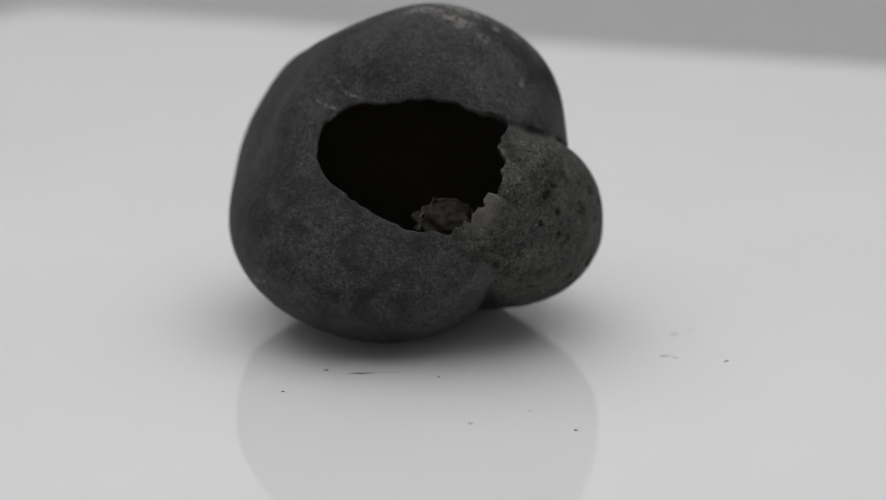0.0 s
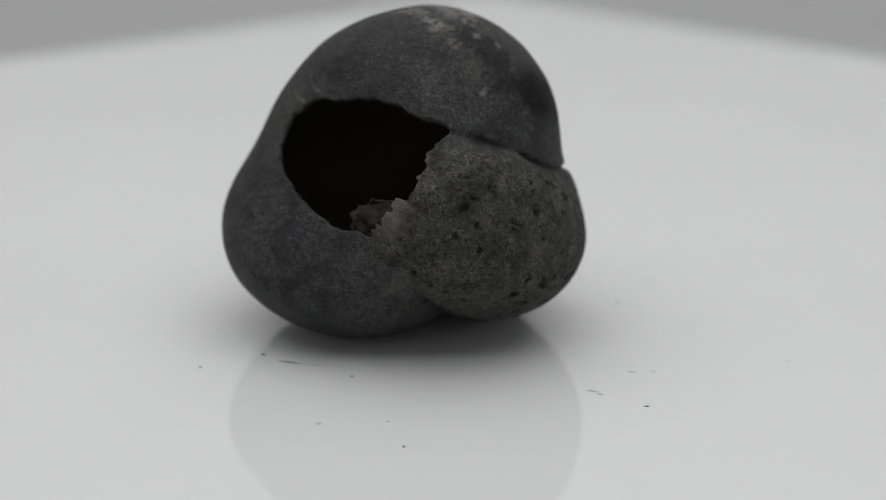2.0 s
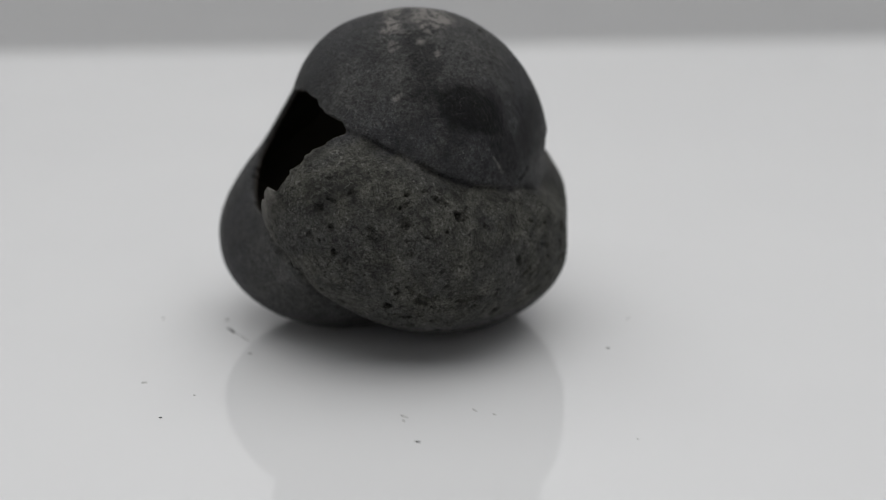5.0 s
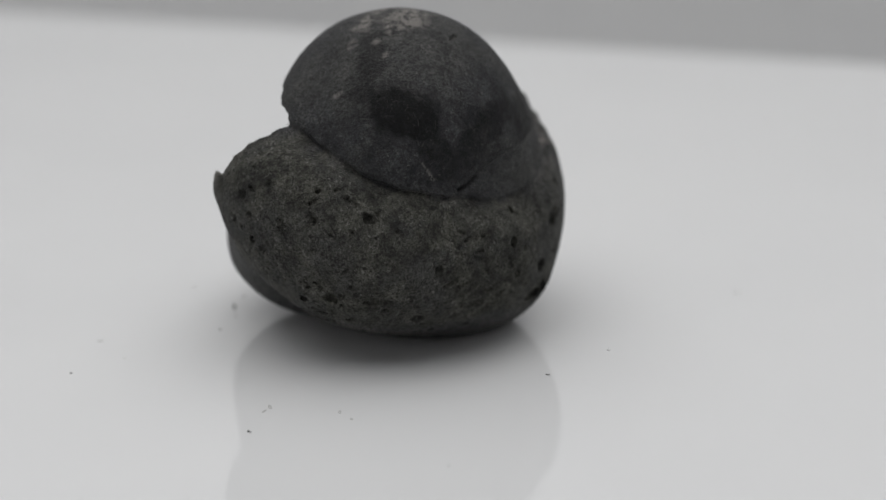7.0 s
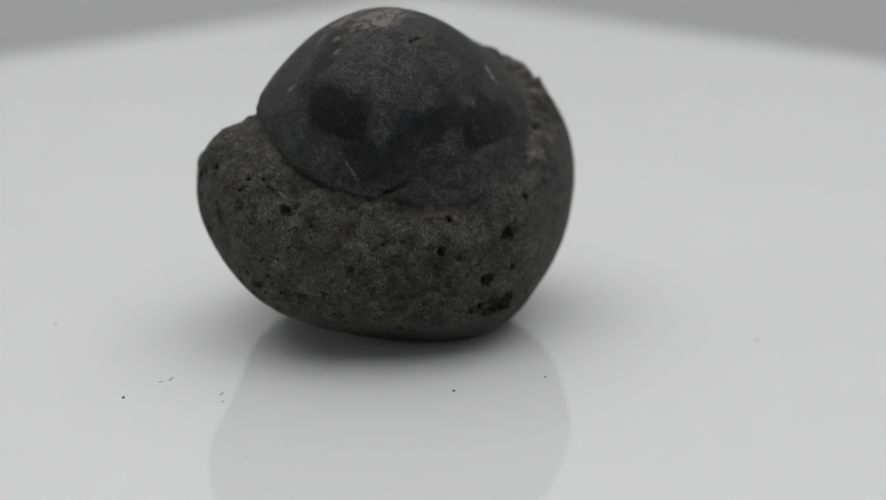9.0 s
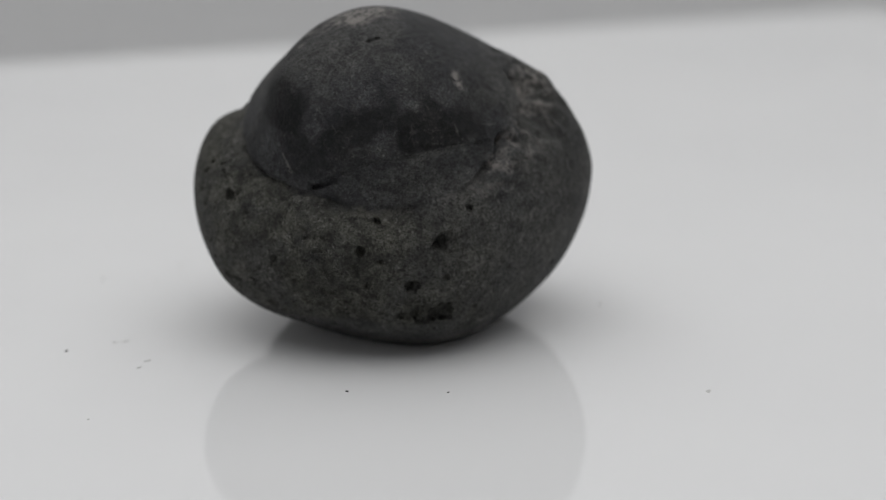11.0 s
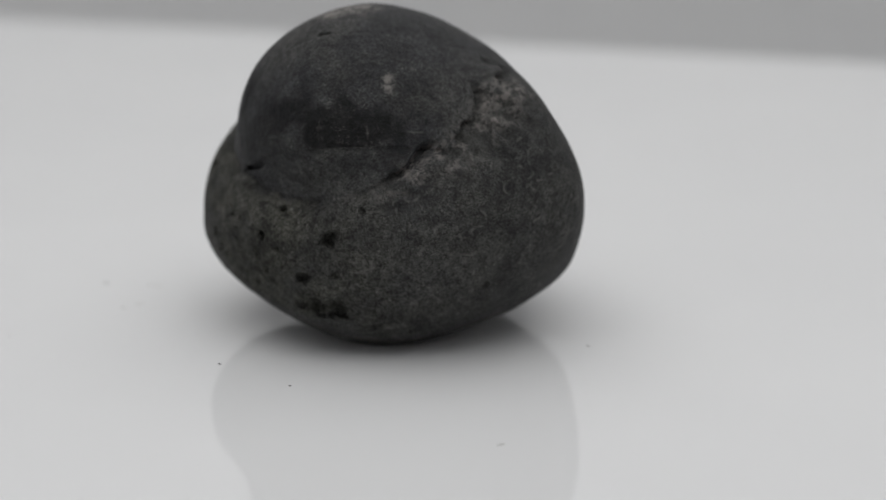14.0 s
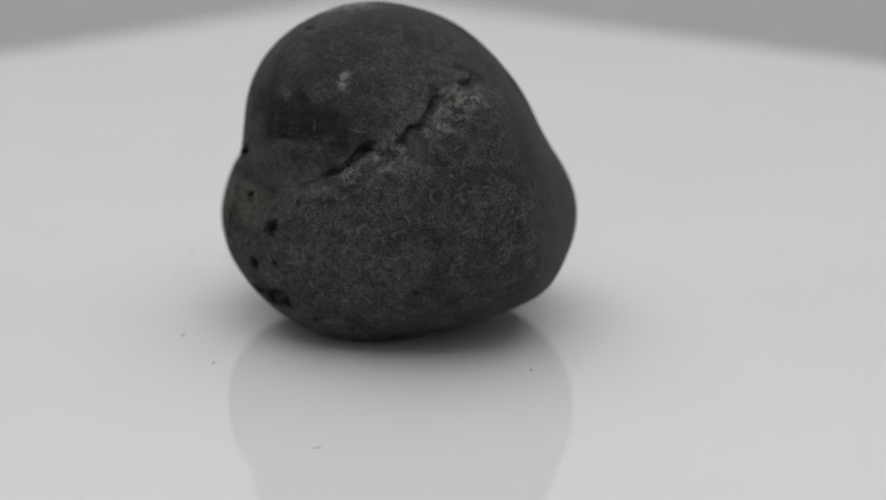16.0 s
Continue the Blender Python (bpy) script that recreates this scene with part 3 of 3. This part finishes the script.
SCARS = [(-0.0539, -0.0203, 0.1441, -0.0449, -0.0418, 0.1349, 0.001),
         (-0.0449, -0.0418, 0.1349, -0.0356, -0.0497, 0.1322, 0.0008),
         (-0.0350, -0.0407, 0.1469, -0.0295, -0.0492, 0.1403, 0.0011),
         (-0.0295, -0.0492, 0.1403, -0.0210, -0.0552, 0.1388, 0.0009),
         (-0.0806, -0.0569, 0.0396, -0.0733, -0.0714, 0.0430, 0.0012),
         (0.0627, -0.0110, 0.1634, 0.0617, -0.0095, 0.1645, 0.0022),
         (0.0645, -0.0375, 0.1427, 0.0647, -0.0350, 0.1447, 0.0016),
         (0.0914, 0.0052, 0.1124, 0.0909, 0.0112, 0.1029, 0.001)]


def marks(p, rows, sharp, wander):
    out = np.zeros(len(p), np.float32)
    wobble = wander * lumps(p, 90, 3)
    for row in rows:
        a, b = np.array(row[:3], np.float32), np.array(row[3:6], np.float32)
        t = np.clip((p - a) @ (b - a) / max(float((b - a) @ (b - a)), 1e-9), 0, 1)
        r = np.sqrt(((p - a - t[:, None] * (b - a)) ** 2).sum(1)) / row[6]
        out = np.maximum(out, np.clip((1.05 - r - wobble) * sharp, 0, 1) * (row[7] if len(row) > 7 else 1.0))
    return out


def threads(verts):
    """Short curled worm casts, pale on the outer wall behind the spire."""
    rng = random.Random(23)
    spots = [(radians(rng.uniform(35, 150)), rng.uniform(0.012, 0.125)) for _ in range(230)]
    p = np.array([(0.15 * math.cos(a), 0.15 * math.sin(a), z) for a, z in spots], np.float32)
    way = np.array([(-math.cos(a), -math.sin(a), 0) for a, z in spots], np.float32)
    for _ in range(40):
        p = p + way * (joined(p, *groups(p)) * 0.8)[:, None]
    A, C, D = groups(p)
    out = np.zeros(len(verts), np.float32)
    order = np.argsort(verts[:, 0])
    xs = verts[order, 0]
    for (a, z), q, aa, cc, dd in zip(spots, p, A, C, D):
        if dd < 0.002 and rng.random() < 0.85 or cc < aa and rng.random() < 0.6:
            continue
        side, up = np.array((-math.sin(a), math.cos(a), 0)), np.array((0.0, 0, 1))
        turn, bend, n = rng.uniform(0, 6.3), rng.uniform(-0.4, 0.4), rng.randint(2, 7)
        strength = rng.uniform(0.2, 0.85)
        for _ in range(n):
            step = 0.0017 * (math.cos(turn) * side + 0.7 * math.sin(turn) * up)
            k = order[np.searchsorted(xs, q[0] - 0.003):np.searchsorted(xs, q[0] + 0.003)]
            t = np.clip((verts[k] - q) @ step / (step @ step), 0, 1)
            away = verts[k] - q - t[:, None] * step
            depth = away @ np.array((math.cos(a), math.sin(a), 0))
            r = np.sqrt(np.maximum((away ** 2).sum(1) - 0.7 * depth ** 2, 0))
            out[k] = np.maximum(out[k], strength * np.clip(1.45 - r / 0.00055, 0, 1))
            q = q + step
            turn += bend
    return out


def mesh_part(name, verts, faces, normals, layers, mat, parent, label):
    used = np.unique(faces)
    back = np.full(len(verts), -1, np.int64)
    back[used] = np.arange(len(used))
    me = bpy.data.meshes.new(name)
    me.from_pydata((verts[used] * UNIT).tolist(), [], back[faces].tolist())
    me.polygons.foreach_set("use_smooth", np.ones(len(faces), bool))
    me.normals_split_custom_set_from_vertices(normals[used].tolist())
    for key, values in layers.items():
        me.attributes.new(key, "FLOAT", "POINT").data.foreach_set("value", values[used].astype(np.float32))
    me.materials.append(mat)
    ob = new(name, me)
    ob.parent = parent
    return tagged(ob, label)


def build_shell():
    shell = new("snail_shell")
    tagged(shell, "dark grey fossil snail shell with jagged hole on white acrylic", "fossil")
    pits = small_pits()
    verts, faces = surface(lambda p: shell_field(p, pits), lambda p: shell_field(p, pits[:len(PITS) + len(REAR_PITS)]), (-0.122, -0.122, -0.006), (0.122, 0.122, 0.19), 0.0008)
    verts[:, 2] -= verts[:, 2].min()
    # even normals over the whole, so that the parts join without a seam
    tri = verts[faces]
    fn = np.cross(tri[:, 2] - tri[:, 0], tri[:, 3] - tri[:, 1])
    normals = np.zeros_like(verts)
    for k in range(4):
        for axis in range(3):
            normals[:, axis] += np.bincount(faces[:, k], fn[:, axis], len(verts))
    normals /= np.maximum(np.linalg.norm(normals, axis=1), 1e-12)[:, None]
    A, C, D = groups(verts)
    outer = joined(verts, A, C, D)
    edge, depth, fingers, lip = hole(verts)
    az, up, chip, there = seam_at(verts)
    front = np.clip((-0.02 - verts[:, 1]) * 60, 0, 1)
    rear = np.clip((az - 20) / 20, 0, 1) * np.clip((176 - az) / 25, 0, 1)
    whorl = (1 - rear) * np.clip((A - C) / (0.022 - 0.017 * front) + 0.5, 0, 1) + rear * (1 - 0.8 * np.clip((az - 48) / 45, 0, 1))
    below = np.where(there > 0.5, np.clip(0.5 - up / 0.003 + 0.5 * lumps(verts, 160, 2), 0, 1), (D > np.minimum(A, C) - 0.001) * 1.0)
    layers = {
        "pitted": whorl * below * (1 - 0.8 * span(az, -50, 78, 10) * np.clip((0.024 - verts[:, 2]) / 0.005 + 0.5 + 0.6 * lumps(verts, 60, 2), 0, 1)),
        # dust along the seam; behind the spire, glints on the folds put in as colour
        "dust_glint": np.exp(-(up / 0.0025) ** 2) * 0.14 * there + np.exp(-((up + 0.0022) / 0.0055) ** 2) * span(az, 86, 148, 10) * np.clip(0.6 + 1.6 * lumps(verts, 130, 2), 0, 1),
        "patch": marks(verts, [(*r[:6], r[6] * 1.25, r[7]) for r in PATCHES], 2.4, 0.42) * np.clip(chip * 900 + (az < 24), 0, 1) * 0.95,
        "crust": np.maximum(marks(verts, CRUSTS, 1.6, 0.5) * 0.85, marks(verts, SCARS, 1.3, 0.7) * 0.6),
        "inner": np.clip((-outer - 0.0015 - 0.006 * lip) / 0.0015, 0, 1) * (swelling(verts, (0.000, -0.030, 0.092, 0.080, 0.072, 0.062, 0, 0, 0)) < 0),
        "thread": threads(verts),
        # pale broken edge, plus lip fingers lightened to paint in their lit relief
        "rim": np.clip(1 - np.abs(edge) / 0.002, 0, 1) * (depth > -0.03) * (0.08 + 0.3 * lip) + 0.7 * fingers * np.exp(-((edge - 0.003) / 0.006) ** 2) * (depth > -0.02),
    }
    middle = verts[faces].mean(1)
    a, c, d = groups(middle)
    az, up, chip, there = seam_at(middle)
    top = np.where(there > 0.5, up > 0, d < np.minimum(a, c)) & (joined(middle, a, c, d) > -0.006)
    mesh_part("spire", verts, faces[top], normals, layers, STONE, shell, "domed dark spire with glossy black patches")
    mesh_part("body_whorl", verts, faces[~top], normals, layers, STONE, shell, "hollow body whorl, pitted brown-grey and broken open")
    # the crust that clings inside the lower lip of the hole
    bm = bmesh.new()
    bmesh.ops.create_icosphere(bm, subdivisions=5, radius=1.0)
    for v in bm.verts:
        n = v.co.normalized()
        k = 1 + 0.35 * noise.noise(n * 1.7) + 0.20 * noise.noise(n * 3.1) + 0.13 * noise.noise(n * 7) + 0.08 * noise.noise(n * 17)
        v.co = Vector((n.x * 0.0150 * k, n.y * 0.007 * k, n.z * 0.0115 * k)) * UNIT
    for f in bm.faces:
        f.smooth = True
    lump = part("crust_fragment", bm, CRUST, shell, "ragged brown crust inside the hole")
    lump.matrix_basis = pose(0.0235 * UNIT, -0.0735 * UNIT, 0.0745 * UNIT, -25, 10, 15)
    # the thin pale edge that curls over the crust
    bm = bmesh.new()
    rings = []
    for i in range(41):
        a = radians(205 - 215 * i / 40)
        k = 1.0 + 0.22 * noise.noise((i * 0.35, 0, 3.1)) + 0.12 * noise.noise((i * 1.1, 2.0, 0))
        thick = 0.0016 * (0.5 + 0.9 * abs(noise.noise((i * 0.7, 5.0, 1.0))))
        x, z = 0.0165 * k * math.cos(a), 0.0125 * k * math.sin(a)
        ring = []
        for u, v in ((-0.5, 0), (0, 0.5), (0.5, 0), (0, -0.5)):
            ring.append(bm.verts.new(((x + u * thick * math.cos(a)) * UNIT, (-0.0035 + 2.2 * v * thick) * UNIT, (z + u * thick * math.sin(a)) * UNIT)))
        rings.append(ring)
    for a, b in zip(rings[:-1], rings[1:]):
        for k in range(4):
            bm.faces.new((a[k], a[(k + 1) % 4], b[(k + 1) % 4], b[k]))
    bm.faces.new(rings[0][::-1])
    bm.faces.new(rings[-1])
    part("curled_edge", bm, FLAKE, lump, "thin pale curled edge of the crust")
    return shell


build_room()
platter = build_turntable()
build_specks(platter)
snail_shell = build_shell()


def motions():
    turns = [(t / 2, pose(0, 0, 0, 0, 0, SPIN * t / 2)) for t in range(33)]
    walk(platter, turns)
    walk(snail_shell, turns)


motions()
